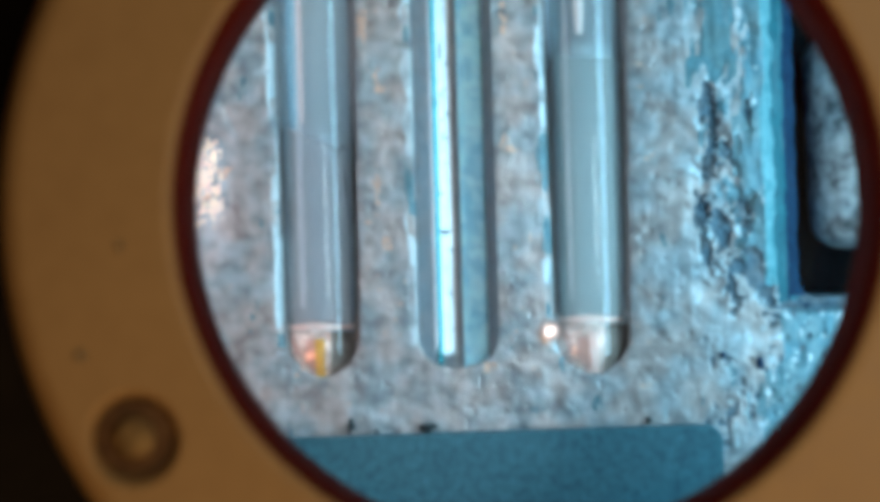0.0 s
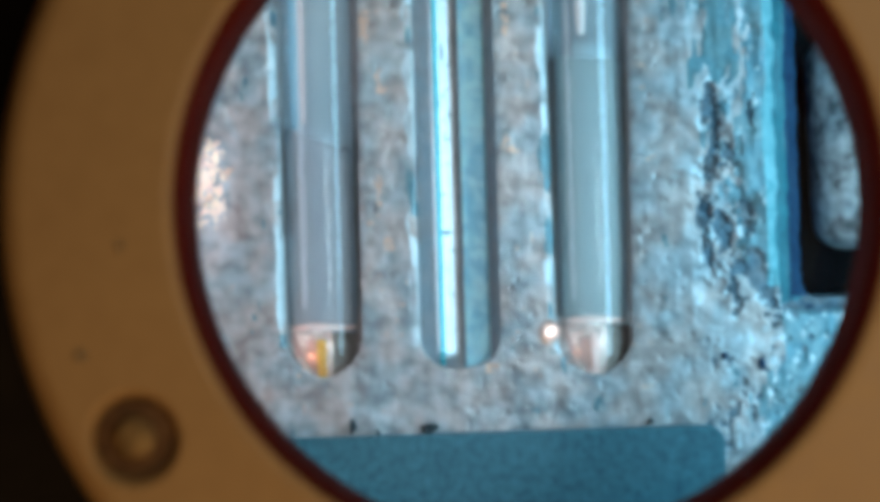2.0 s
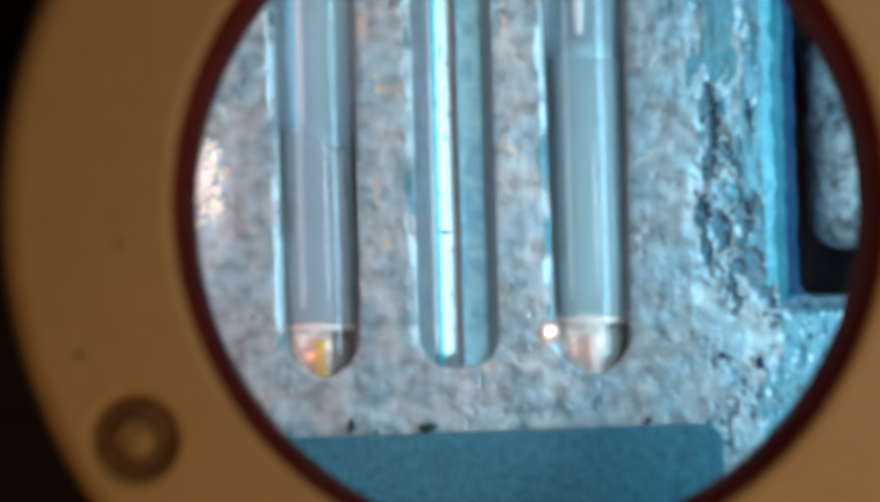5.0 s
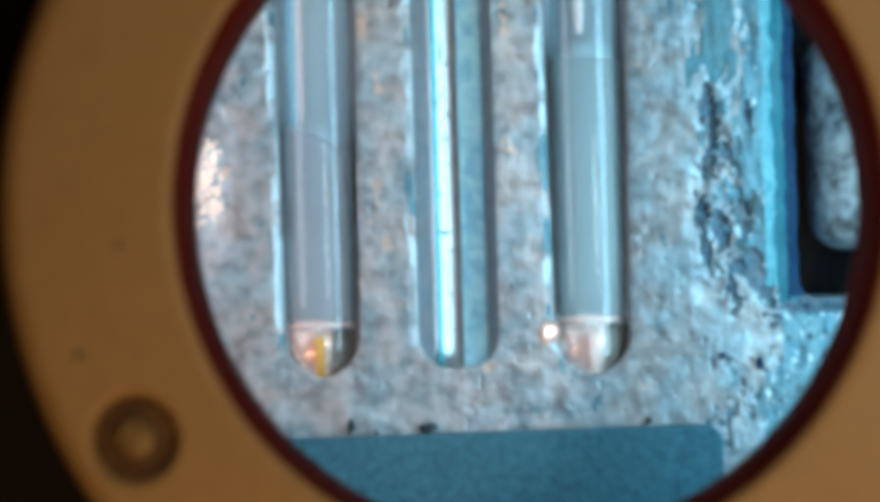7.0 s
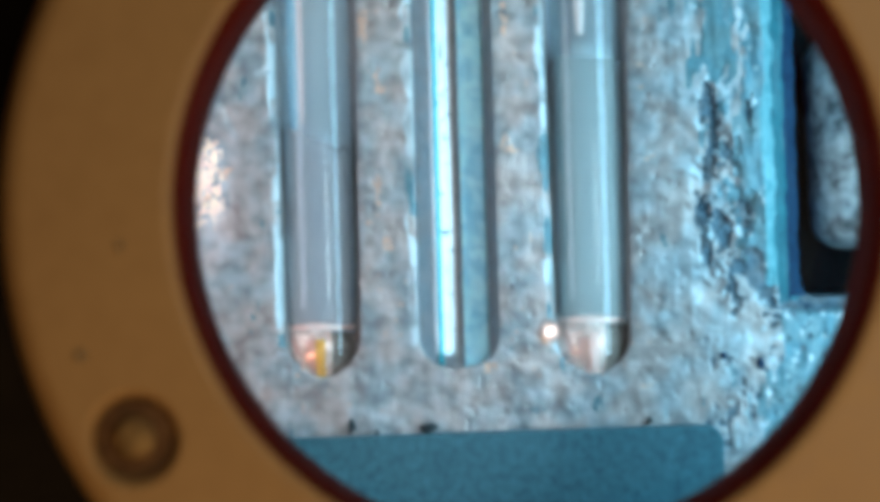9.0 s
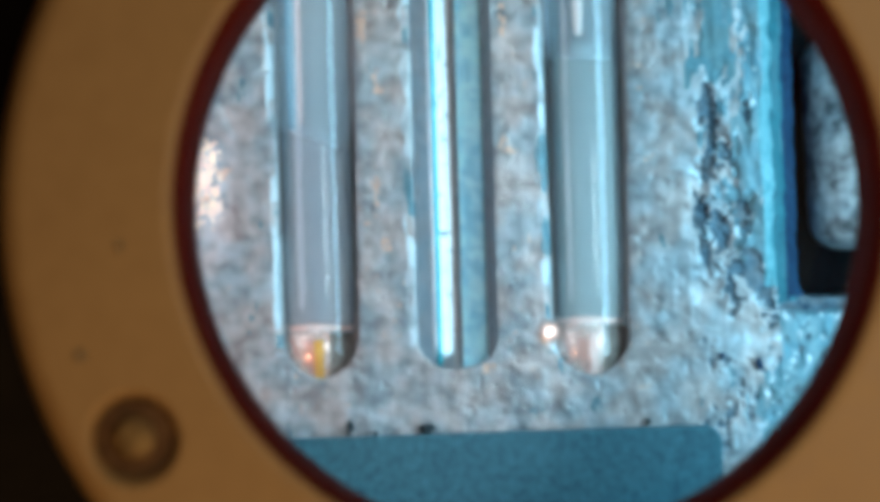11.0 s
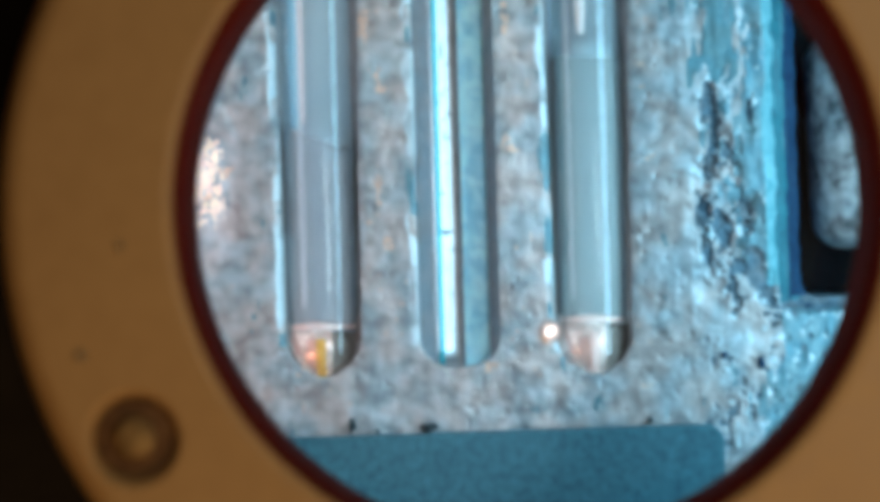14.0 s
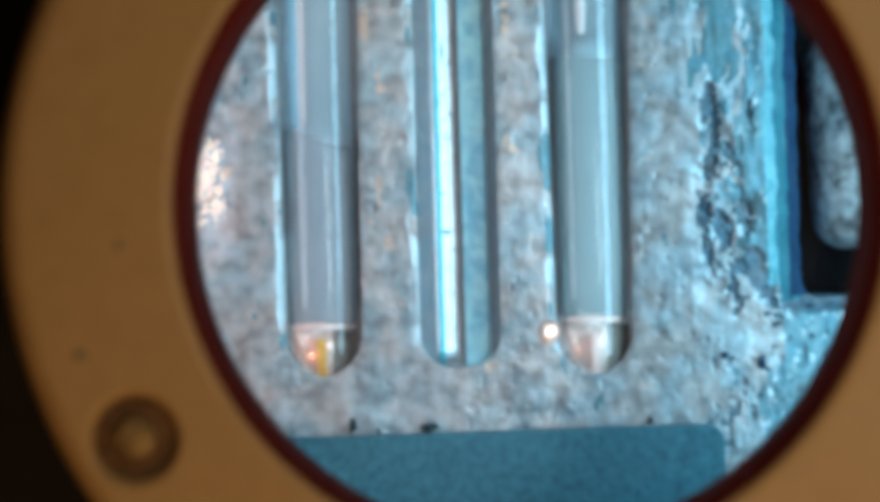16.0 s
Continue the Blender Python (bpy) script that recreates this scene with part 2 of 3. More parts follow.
# corrosion pits beside the slot: x, z, width, height, lean
PITS = ((6.27, 2.62, 0.20, 1.00, 0.0), (6.20, 1.75, 0.26, 0.62, 0.2), (5.98, 0.62, 0.34, 0.80, 0.1), (6.35, 0.35, 0.46, 0.95, 0.3), (6.10, -0.18, 0.26, 0.52, 0.3),
        (6.62, -1.10, 0.22, 0.72, 0.0), (6.78, -0.62, 0.44, 0.34, -0.6), (7.12, -0.55, 0.34, 0.80, 0.5), (7.40, -1.05, 0.30, 0.60, 0.4), (6.62, 2.05, 0.30, 0.40, 0.0),
        (6.95, 0.55, 0.24, 0.70, 0.2), (6.75, -1.32, 0.22, 0.24, 0.0), (7.05, 2.90, 0.14, 0.50, 0.0), (6.10, 3.20, 0.24, 0.70, 0.0))
# the empty channel's cross-section: place across it, depth, both in radii
EMPTY_T = (-1.0, -0.94, -0.62, -0.40, -0.10, 0.0, 0.09, 0.14, 0.76, 0.94, 1.0)
EMPTY_D = (0.0, 0.26, 0.54, 0.59, 0.75, 0.74, 0.66, 0.65, 0.80, 0.34, 0.0)


# rust stains on the face: x, z, width, height
RUST = ((-1.30, 3.70, 0.30, 0.22), (-1.42, 4.0, 0.20, 0.34), (4.80, 2.05, 0.16, 0.30), (1.02, -2.74, 0.30, 0.18), (1.56, 5.25, 0.20, 0.6), (-1.40, 1.5, 0.14, 0.55),
        (-4.85, 1.95, 0.24, 0.4), (4.5, -3.2, 0.40, 0.12), (-1.7, 5.2, 0.34, 0.4), (-5.05, 4.3, 0.2, 0.4), (1.55, 2.4, 0.2, 0.25), (-1.25, 0.2, 0.2, 0.3))


def blot_field(x, z, blots, ragged):
    """1 in the heart of a stain, 0 outside all of them."""
    field = np.zeros(x.shape)
    for bx, bz, w, h in blots:
        field = np.maximum(field, 1 - step(0.3, 0.8, np.hypot((x - bx) / w, (z - bz) / h) + 1.3 * (ragged - 0.5)))
    return field


def pit_field(x, z, ragged):
    """1 in the heart of a corrosion pit, 0 outside all of them; ragged: noise that breaks the outline."""
    field = np.zeros(x.shape)
    for px, pz, w, h, lean in PITS:
        u, v = (x - px + lean * (z - pz) * 0.5) / w, (z - pz) / h
        field = np.maximum(field, 1 - step(0.35, 0.75, np.hypot(u, v) + 1.2 * (ragged - 0.5)))
    return field


def block_depth(x, z):
    """How far the block's front surface lies behind its face, its material there, and its region: 0 face, 1 to 3 channels, 4 slot."""
    n1, n2 = lattice_noise(x, z, 0.10, 1), lattice_noise(x, z, 0.32, 2)
    n3, n4 = lattice_noise(x, z, 0.055, 3), lattice_noise(x, z, 1.1, 4)
    h = 0.012 * (n1 - 0.5) + 0.032 * (n2 - 0.5) + 0.006 * (n3 - 0.5) + 0.05 * (n4 - 0.5)
    # upright tool streaks
    h = h + 0.006 * (lattice_noise(x, z * 0.12, 0.09, 5) - 0.5)
    # a shoulder on the far side, tilted to catch the white lamp
    h = h + 0.46 * step(-4.4, -5.8, x) * step(-0.6, 0.6, z) * (1 - step(2.4, 3.4, z))
    # chipped, flaking strip beside the slot, with deep corrosion pits in it
    strip = step(5.5, 6.1, x) * (1 - step(7.0, 7.5, x)) * step(-1.6, -1.0, z)
    flakes = lattice_noise(x, z * 0.55, 0.42, 6) + 0.35 * (lattice_noise(x, z, 0.12, 7) - 0.5)
    h = h + 0.5 * strip * (1 - 0.7 * step(2.6, 3.4, z)) * (0.14 * step(0.44, 0.64, flakes) + 0.10 * step(0.62, 0.74, flakes))
    ragged = 0.5 * lattice_noise(x, z * 0.6, 0.26, 31) + 0.5 * lattice_noise(x, z, 0.09, 32)
    pitted = pit_field(x, z, ragged)
    h = h + 0.13 * pitted * (0.5 + flakes)
    streak = step(5.6, 6.6, x) * step(-2.0, 0.0, z)
    h = h + streak * 0.05 * (lattice_noise(x, z * 0.2, 0.16, 8) - 0.5)
    # scattered pits
    pits = lattice_noise(x, z, 0.17, 9)
    h = h + 0.03 * step(0.86, 0.93, pits)
    # the edge towards the slot falls away
    h = h + 0.42 * np.clip(x - 7.45, 0, 0.80) * step(-1.7, -1.35, z)
    milled = np.zeros(x.shape, int)
    region = np.zeros(x.shape, int)
    # old blue stain along the slot and over the lower corner; a patch of enamel left at the top
    blue = 0.9 * lattice_noise(x, z * 0.4, 0.5, 11) + 0.5 * lattice_noise(x, z * 0.25, 0.15, 12) - 0.7
    blue = blue + 0.5 * (lattice_noise(x, z * 0.4, 0.07, 17) - 0.5) + 0.5 * (lattice_noise(x, z * 0.7, 0.9, 18) - 0.5)
    blue = blue + 0.92 * step(5.6, 7.7, x - 0.9 * step(0.5, -2.0, z) - 0.5 * step(2.5, 4.5, z))
    blue = blue + 0.35 * step(4.0, 5.6, z) * step(4.5, 5.6, x)
    milled[blue > np.where(x < 5.0, 0.66, 0.50)] = 2
    # bright chips and soft rust stains
    chips = lattice_noise(x, z, 0.11, 34) + 0.10 * step(4.4, 6.0, x)
    milled[(chips > 0.98) & (lattice_noise(x, z, 0.9, 35) > 0.35)] = 17
    milled[np.hypot((x - 5.02) / 0.16, (z + 1.62) / 0.20) + 1.2 * (ragged - 0.5) < 0.6] = 17
    milled[(lattice_noise(x, z * 0.7, 0.12, 39) > 0.93) & (lattice_noise(x, z, 1.3, 40) > 0.5) & (x < 4.8)] = 16
    milled[(blot_field(x, z, RUST, ragged) > 0.45) & (lattice_noise(x, z, 0.06, 38) > 0.42)] = 16
    milled[pitted > 0.36] = 13
    bared = lattice_noise(x, z * 0.8, 0.14, 45)
    milled[(pit_field(x + 0.22, z + 0.1, ragged) > 0.2) & (bared > 0.70) & (pitted < 0.8)] = 17
    # spotted lower corner
    corner = step(5.2, 6.6, x) * step(-1.2, -1.9, z)
    spots = lattice_noise(x, z * 0.7, 0.17, 51) + 0.3 * (lattice_noise(x, z, 0.06, 52) - 0.5)
    milled[(corner > 0.5) & (spots > 0.86)] = 13
    milled[(corner > 0.5) & (spots < 0.15)] = 17
    h = h + 0.05 * corner * step(0.76, 0.90, spots)
    # the lamp's hot spot on the shoulder, painted as pale pink and yellow metal
    glint_area = step(-4.6, -5.2, x) * step(0.2, 1.0, z) * (1 - step(2.4, 3.2, z))
    milled[glint_area * (0.4 * lattice_noise(x, z, 0.3, 14) + 0.6 * lattice_noise(x, z, 0.075, 36)) > 0.37] = 8
    patch = lattice_noise(x, z * 0.4, 0.4, 13) * 0.4 + 0.5 * (lattice_noise(x, z * 0.2, 0.13, 15) - 0.4)
    milled[(x > 5.66 + patch) & (x < 7.0 - patch) & (z > 3.5 + 2 * patch)] = 9
    for k, (xc, zb, r, p) in enumerate(CHANNELS):
        zc = zb + r
        if p < 2.2:
            # the channels of the tubes open a little towards the top
            r = r + 0.012 * np.clip(z - zc, 0, 9)
        dx, dz = np.abs(x - xc) / r, np.maximum(zc - z, 0) / r
        d = (dx ** p + dz ** p) ** (1 / p)
        lip = d + 0.014 * (n2 - 0.5)
        deep = r * (np.sqrt(np.clip(1 - np.clip(lip, 0, 1) ** 2, 0, 1)) + 0.80 * step(1.0, 0.92, lip)) + 0.006 * (n1 - 0.5)
        inside = lip < 1
        worn_lip = np.where(x < xc, np.clip(3.2 * lattice_noise(x * 0 + xc, z, 0.9, 16) - 0.8, 0.1, 1.6), 0.3) * step(zb + 0.2, zb + 1.2, z)
        h = h + (0.10 if p < 2.2 else 0.04) * worn_lip * np.clip(1.22 - lip, 0, 0.22) ** 2 / 0.0484
        t = (x - xc) / r
        if p > 2.2:
            # the empty channel: steep walls, a facet turned to the cool lamp down one side, a matt one down the other
            ends = np.sqrt(np.clip(1 - np.clip(dz, 0, 1) ** 4, 0, 1))
            deep = r * np.interp(t + 0.02 * (n2 - 0.5), EMPTY_T, EMPTY_D) * ends + 0.006 * (n1 - 0.5)
        # glints along one lip, painted as bright patches
        lip_glint = lattice_noise(x, z * 0.45, 0.22, 41 + k)
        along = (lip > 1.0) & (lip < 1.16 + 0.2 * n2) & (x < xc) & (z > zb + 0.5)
        milled[along & (lip_glint > 0.52)] = 17
        milled[along & (lip_glint < 0.22)] = 2
        h = np.where(inside, np.maximum(deep, h * 0.2), h)
        cut = inside & (deep > 0.05)
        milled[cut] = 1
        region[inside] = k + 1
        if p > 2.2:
            # wall shade, the facet's teal and warm fringes and a lit-blue wall are painted
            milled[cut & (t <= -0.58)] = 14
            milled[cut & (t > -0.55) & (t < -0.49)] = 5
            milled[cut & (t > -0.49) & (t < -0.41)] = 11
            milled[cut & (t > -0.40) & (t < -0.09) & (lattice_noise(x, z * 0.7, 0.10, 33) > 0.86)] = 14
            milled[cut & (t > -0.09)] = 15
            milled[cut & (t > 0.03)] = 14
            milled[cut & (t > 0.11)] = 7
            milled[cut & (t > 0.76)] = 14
        else:
            # gap shade painted on the walls, reflections painted into the lower end
            glint_top = zb + (1.15 if xc > 0 else 0.65) + 0.3 * n2
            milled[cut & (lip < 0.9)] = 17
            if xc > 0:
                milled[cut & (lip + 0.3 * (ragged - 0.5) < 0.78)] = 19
            milled[cut & (z > glint_top)] = 6
            milled[cut & ((lip > 0.85) | (t + 0.2 * (n4 - 0.5) > 0.3)) & (z > glint_top)] = 12
    x0, x1, z0, z1, rc = SLOT
    qx = np.abs(x - (x0 + x1) / 2) - (x1 - x0) / 2 + rc
    qz = np.abs(z - (z0 + z1) / 2) - (z1 - z0) / 2 + rc
    sd = np.hypot(np.maximum(qx, 0), np.maximum(qz, 0)) + np.minimum(np.maximum(qx, qz), 0) - rc
    sd = sd + 0.05 * (n2 - 0.5)
    # the ledge below the slot is darker and duller
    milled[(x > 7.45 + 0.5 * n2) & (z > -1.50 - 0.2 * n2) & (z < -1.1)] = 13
    # light falling off across the edge, painted as cyan, blue and navy bands
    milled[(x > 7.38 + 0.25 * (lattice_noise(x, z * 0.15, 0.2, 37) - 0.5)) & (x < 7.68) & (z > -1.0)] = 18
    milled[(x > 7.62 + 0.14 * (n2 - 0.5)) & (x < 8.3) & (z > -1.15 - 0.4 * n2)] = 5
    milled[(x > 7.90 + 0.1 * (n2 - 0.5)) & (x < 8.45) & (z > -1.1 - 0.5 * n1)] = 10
    # the shade deep in the slot is put in as near-black colour
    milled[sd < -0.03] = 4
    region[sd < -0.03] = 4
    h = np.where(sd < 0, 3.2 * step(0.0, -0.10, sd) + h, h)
    return h, milled, region


def heating_block():
    fine = 0.032
    xs = np.concatenate([np.linspace(-13, -6.7, 12)[:-1], np.arange(-6.7, 10.4, fine), np.linspace(10.4, 14, 8)])
    zs = np.concatenate([np.linspace(-14, -6.4, 12)[:-1], np.arange(-6.4, 6.5, fine), np.linspace(6.5, 14, 60)])
    gx, gz = np.meshgrid(xs, zs)
    h, milled, region = block_depth(gx, gz)
    nx, nz = len(xs), len(zs)
    points = np.stack([gx, h, gz], -1).reshape(-1, 3)
    idx = np.arange(nx * nz).reshape(nz, nx)
    quads = np.stack([idx[:-1, :-1], idx[:-1, 1:], idx[1:, 1:], idx[1:, :-1]], -1).reshape(-1, 4)
    pick, place = milled[:-1, :-1].reshape(-1), region[:-1, :-1].reshape(-1)
    border = idx[0, :].tolist() + idx[1:, -1].tolist() + idx[-1, -2::-1].tolist() + idx[-2:0:-1, 0].tolist()
    thing = new("heating_block")
    tagged(thing, "grey sandblasted aluminium heating block with three milled channels", "heating block")
    surfaces = [BLOCK, GROOVE, STAINED, PLATE, SLOT_SHADE, EDGE, GROOVE_SHADED, GROOVE_FLAT, HOT_SPOT, OLD_ENAMEL, NAVY, TEAL, GAP_SHADE, CORRODED, SHADE_AND_SPECKS, WARM_FACET, FLECK, CHIP_GLINT, CYAN_EDGE, END_GLINT]
    names = ("body", "channel", "channel", "channel", "slot")
    labels = ("", "milled channel with shade painted on its walls", "empty milled channel with a bright facet", "milled channel with shade painted on its walls", "deep slot with its shade painted near black")
    for k in range(5):
        chosen = quads[place == k]
        used, inverse = np.unique(chosen, return_inverse=True)
        verts, faces = points[used].tolist(), inverse.reshape(-1, 4).tolist()
        shade = pick[place == k].tolist()
        if k == 0:
            # the sides and the back close the block
            low = {int(g): i for i, g in enumerate(used)}
            ring = [b for b in border]
            base, count = len(verts), len(ring)
            verts += [(points[b][0], 8.0, points[b][2]) for b in ring]
            front = []
            for b in ring:
                if b not in low:
                    low[b] = len(verts)
                    verts.append(tuple(points[b]))
                front.append(low[b])
            for q in range(count):
                m = (q + 1) % count
                faces.append((front[m], front[q], base + q, base + m))
            faces.append(tuple(base + q for q in range(count)))
            shade += [0] * (count + 1)
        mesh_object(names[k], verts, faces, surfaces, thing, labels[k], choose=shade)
    return thing


heating_block()


# ---- housing, chamber and eyepiece ring ----
def structure(name, label, boxes, mat):
    bm = bmesh.new()
    for b in boxes:
        box(bm, *b)
    ob = part(name, bm, mat, None, label, smooth=False)
    return tagged(ob, kind="structure")


RING_X, RING_Z, RING_IN, RING_OUT, RING_THICK = 1.59, 0.80, 6.24, 9.36, 2.75


def front_panel():
    """Black front plate of the housing with a round hole behind the ring."""
    r, y0, y1, steps, half = RING_IN + 0.25, RING_Y + RING_THICK, RING_Y + RING_THICK + 0.5, 96, 60.0
    verts, faces = [], []
    for i in range(steps):
        a = 2 * math.pi * i / steps
        c, s = math.cos(a), math.sin(a)
        k = half / max(abs(c), abs(s))
        for rad in (r, k):
            for y in (y0, y1):
                verts.append((RING_X + rad * c, y, RING_Z + rad * s))
    for i in range(steps):
        a, b = 4 * i, 4 * ((i + 1) % steps)
        faces += [(a, a + 2, b + 2, b), (a + 1, b + 1, b + 3, a + 3), (a, b, b + 1, a + 1), (a + 2, a + 3, b + 3, b + 2)]
    ob = mesh_object("wall_front", verts, faces, [BLACK], smooth=False)
    return tagged(ob, "black housing front plate with a round viewing hole", kind="structure")


front_panel()
structure("wall_left", "grey metal side wall of the chamber", [(-14.0, -13.05, -8.10, 8.0, -14.0, 14.0)], WALL)
structure("wall_right", "grey metal side wall of the chamber", [(14.05, 15.0, -8.10, 8.0, -14.0, 14.0)], WALL)
structure("floor", "grey metal chamber floor", [(-14.0, 15.0, -8.10, 8.0, -15.0, -14.05)], WALL)
structure("ceiling", "grey metal chamber top", [(-14.0, 15.0, -8.10, -1.3, 14.05, 15.0)], WALL)

SCREW_A, SCREW_R, SCREW_RAD = math.radians(209.2), 8.04, 0.80


def eyepiece_ring():
    thing = new("eyepiece_ring")
    tagged(thing, "tan lacquered brass eyepiece ring with a maroon inner rim", "eyepiece ring")
    angles = np.unique(np.concatenate([np.linspace(0, 2 * math.pi, 161)[:-1], SCREW_A + np.linspace(-0.12, 0.12, 49)]))
    radii = np.unique(np.concatenate([np.linspace(RING_IN, RING_OUT, 24), np.linspace(SCREW_R - 0.9, SCREW_R + 0.9, 41)]))
    ga, gr = np.meshgrid(angles, radii)
    px, pz = gr * np.cos(ga), gr * np.sin(ga)
    d = np.hypot(px - SCREW_R * math.cos(SCREW_A), pz - SCREW_R * math.sin(SCREW_A))
    y = RING_Y + 0.01 * (lattice_noise(px, pz, 1.3, 21) - 0.5)
    y = y + 0.34 * (1 - step(SCREW_RAD - 0.14, SCREW_RAD + 0.05, d))
    round_out, round_in = 0.55, 0.05
    o = np.clip((gr - (RING_OUT - round_out)) / round_out, 0, 1)
    y = y + round_out * (1 - np.sqrt(1 - o ** 2))
    n = np.clip(((RING_IN + round_in) - gr) / round_in, 0, 1)
    y = y + round_in * (1 - np.sqrt(1 - n ** 2))
    na, nr = len(angles), len(radii)
    verts = np.stack([px, y, pz], -1).reshape(-1, 3).tolist()
    idx = np.arange(na * nr).reshape(nr, na)
    faces = []
    for i in range(nr - 1):
        for j in range(na):
            k = (j + 1) % na
            faces.append((int(idx[i, j]), int(idx[i, k]), int(idx[i + 1, k]), int(idx[i + 1, j])))
    base = len(verts)
    back = RING_Y + RING_THICK - 0.01
    for row in (0, nr - 1):
        for j in range(na):
            v = verts[int(idx[row, j])]
            flare = 1.03 if row == 0 else 1.0
            verts.append((v[0] * flare, back, v[2] * flare))
    for j in range(na):
        k = (j + 1) % na
        faces.append((int(idx[0, k]), int(idx[0, j]), base + j, base + k))
        faces.append((int(idx[nr - 1, j]), int(idx[nr - 1, k]), base + na + k, base + na + j))
        faces.append((base + k, base + j, base + na + j, base + na + k))
    verts = [(v[0] + RING_X, v[1], v[2] + RING_Z) for v in verts]
    mesh_object("ring_body", verts, faces, [BEZEL], thing)
    # maroon lining of the opening, a little askew towards its back
    y0, y1, count = RING_Y + 0.05, RING_Y + RING_THICK, 160
    bm, loops = bmesh.new(), []
    for y, r, dx, dz in ((y0, RING_IN - 0.01, 0, 0), (y1, RING_IN - 0.06, 0.06, -0.05), (y1, RING_IN + 0.08, 0.06, -0.05), (y0, RING_IN + 0.04, 0, 0)):
        loops.append([bm.verts.new((RING_X + dx + r * math.cos(2 * math.pi * k / count), y, RING_Z + dz + r * math.sin(2 * math.pi * k / count))) for k in range(count)])
    for a, b in zip(loops, loops[1:] + loops[:1]):
        for k in range(count):
            m = (k + 1) % count
            bm.faces.new((a[k], a[m], b[m], b[k]))
    part("inner_rim", bm, RIM, thing, "dark maroon inner rim")
    return thing


eyepiece_ring()


def ring_screw():
    """Small slotted screw, sunk into the ring."""
    thing = new("screw")
    tagged(thing, "small aged brass screw sunk into the eyepiece ring", "screw")
    centre = (RING_X + SCREW_R * math.cos(SCREW_A), RING_Y + 0.33, RING_Z + SCREW_R * math.sin(SCREW_A))
    # the shade on the sunk head is put into its darker brass
    head = turned([(0, 0.10), (0.42, 0.10), (0.48, 0.05), (0.60, 0.12), (0.70, 0.10), (0.73, -0.04), (0, -0.04)], 48)
    knob = turned([(0, 0.30), (0.14, 0.295), (0.26, 0.27), (0.34, 0.22), (0.36, 0.09), (0, 0.09)], 40)
    for v in knob.verts:
        across = v.co.x * 0.75 - v.co.y * 0.66
        if abs(across + 0.12) < 0.10 and v.co.z > 0.15:
            v.co.z -= 0.05
    for name, bm, mat in (("screw_head", head, DARK_BRASS), ("screw_centre", knob, SCREW)):
        bmesh.ops.rotate(bm, matrix=Matrix.Rotation(math.pi / 2, 3, "X"), verts=bm.verts)
        bmesh.ops.translate(bm, vec=centre, verts=bm.verts)
        part(name, bm, mat, thing)
    return thing


ring_screw()


# ---- things on the block ----
def cover_plate():
    """Blue enamelled plate on the lower face of the block, with a rounded corner."""
    thing = new("cover_plate")
    tagged(thing, "smooth dark blue enamelled plate screwed flat on the block", "plate")
    x0, x1, z0, z1, rc = -6.5, 6.30, -10.0, -4.09, 0.42
    outline = []
    for cx, cz, a0 in ((x1 - rc, z1 - rc, 0), (x0 + rc, z1 - rc, 90), (x0 + rc, z0 + rc, 180), (x1 - rc, z0 + rc, 270)):
        for i in range(9):
            a = math.radians(a0 + i * 90 / 8)
            outline.append((cx + rc * math.cos(a), cz + rc * math.sin(a)))
    bm = bmesh.new()
    loop = [bm.verts.new((x, 0.06, z)) for x, z in outline]
    face = bm.faces.new(loop)
    out = bmesh.ops.extrude_face_region(bm, geom=[face])["geom"]
    top = [v for v in out if isinstance(v, bmesh.types.BMVert)]
    bmesh.ops.translate(bm, vec=(0, -0.28, 0), verts=top)
    edges = [e for e in bm.edges if all(v in top for v in e.verts)]
    bmesh.ops.bevel(bm, geom=edges, offset=0.07, segments=3, profile=0.5, affect="EDGES")
    bmesh.ops.rotate(bm, cent=(x1, -0.08, z1), matrix=Matrix.Rotation(math.radians(4.0), 3, "Z"), verts=bm.verts)
    part("plate_body", bm, PLATE, thing, smooth=False)
    return thing


cover_plate()


def probe_rod():
    """Metal temperature probe standing in the slot."""
    thing = new("probe_rod")
    tagged(thing, "dull steel temperature probe standing in the dark slot", "probe")
    r, x, z = 1.16, 9.86, -0.18
    profile = [(0, z)] + [(r - 0.6 + 0.6 * math.sin(a), z + 0.6 - 0.6 * math.cos(a)) for a in np.linspace(0, math.pi / 2, 6)]
    profile += [(r, z + 1 + 0.4 * i) for i in range(9)] + [(r, z + 4.5), (r - 0.2, z + 4.85), (r - 0.6, z + 5.0), (0, z + 5.0)]
    bm = turned(profile, 48)
    bmesh.ops.rotate(bm, cent=(0, 0, z + 5), matrix=Matrix.Rotation(math.radians(-8), 3, "X"), verts=bm.verts)
    bmesh.ops.translate(bm, vec=(x, 2.0, 0), verts=bm.verts)
    part("rod", bm, STEEL, thing)
    return thing


probe_rod()


def crumb(x, z, w, h, seed, y=-0.06, mat=DIRT, label="tiny black soot crumb stuck on the metal block"):
    """A dark crumb caught on the plate's upper edge."""
    rnd = random.Random(seed)
    bm = bmesh.new()
    bmesh.ops.create_icosphere(bm, subdivisions=2, radius=0.5)
    for v in bm.verts:
        v.co = Vector((v.co.x * w, v.co.y * 0.22, v.co.z * h)) * rnd.uniform(0.6, 1.3)
    bmesh.ops.translate(bm, vec=(x, y, z), verts=bm.verts)
    ob = part("crumb", bm, mat, None)
    return tagged(ob, label, "crumb", "soot crumbs")


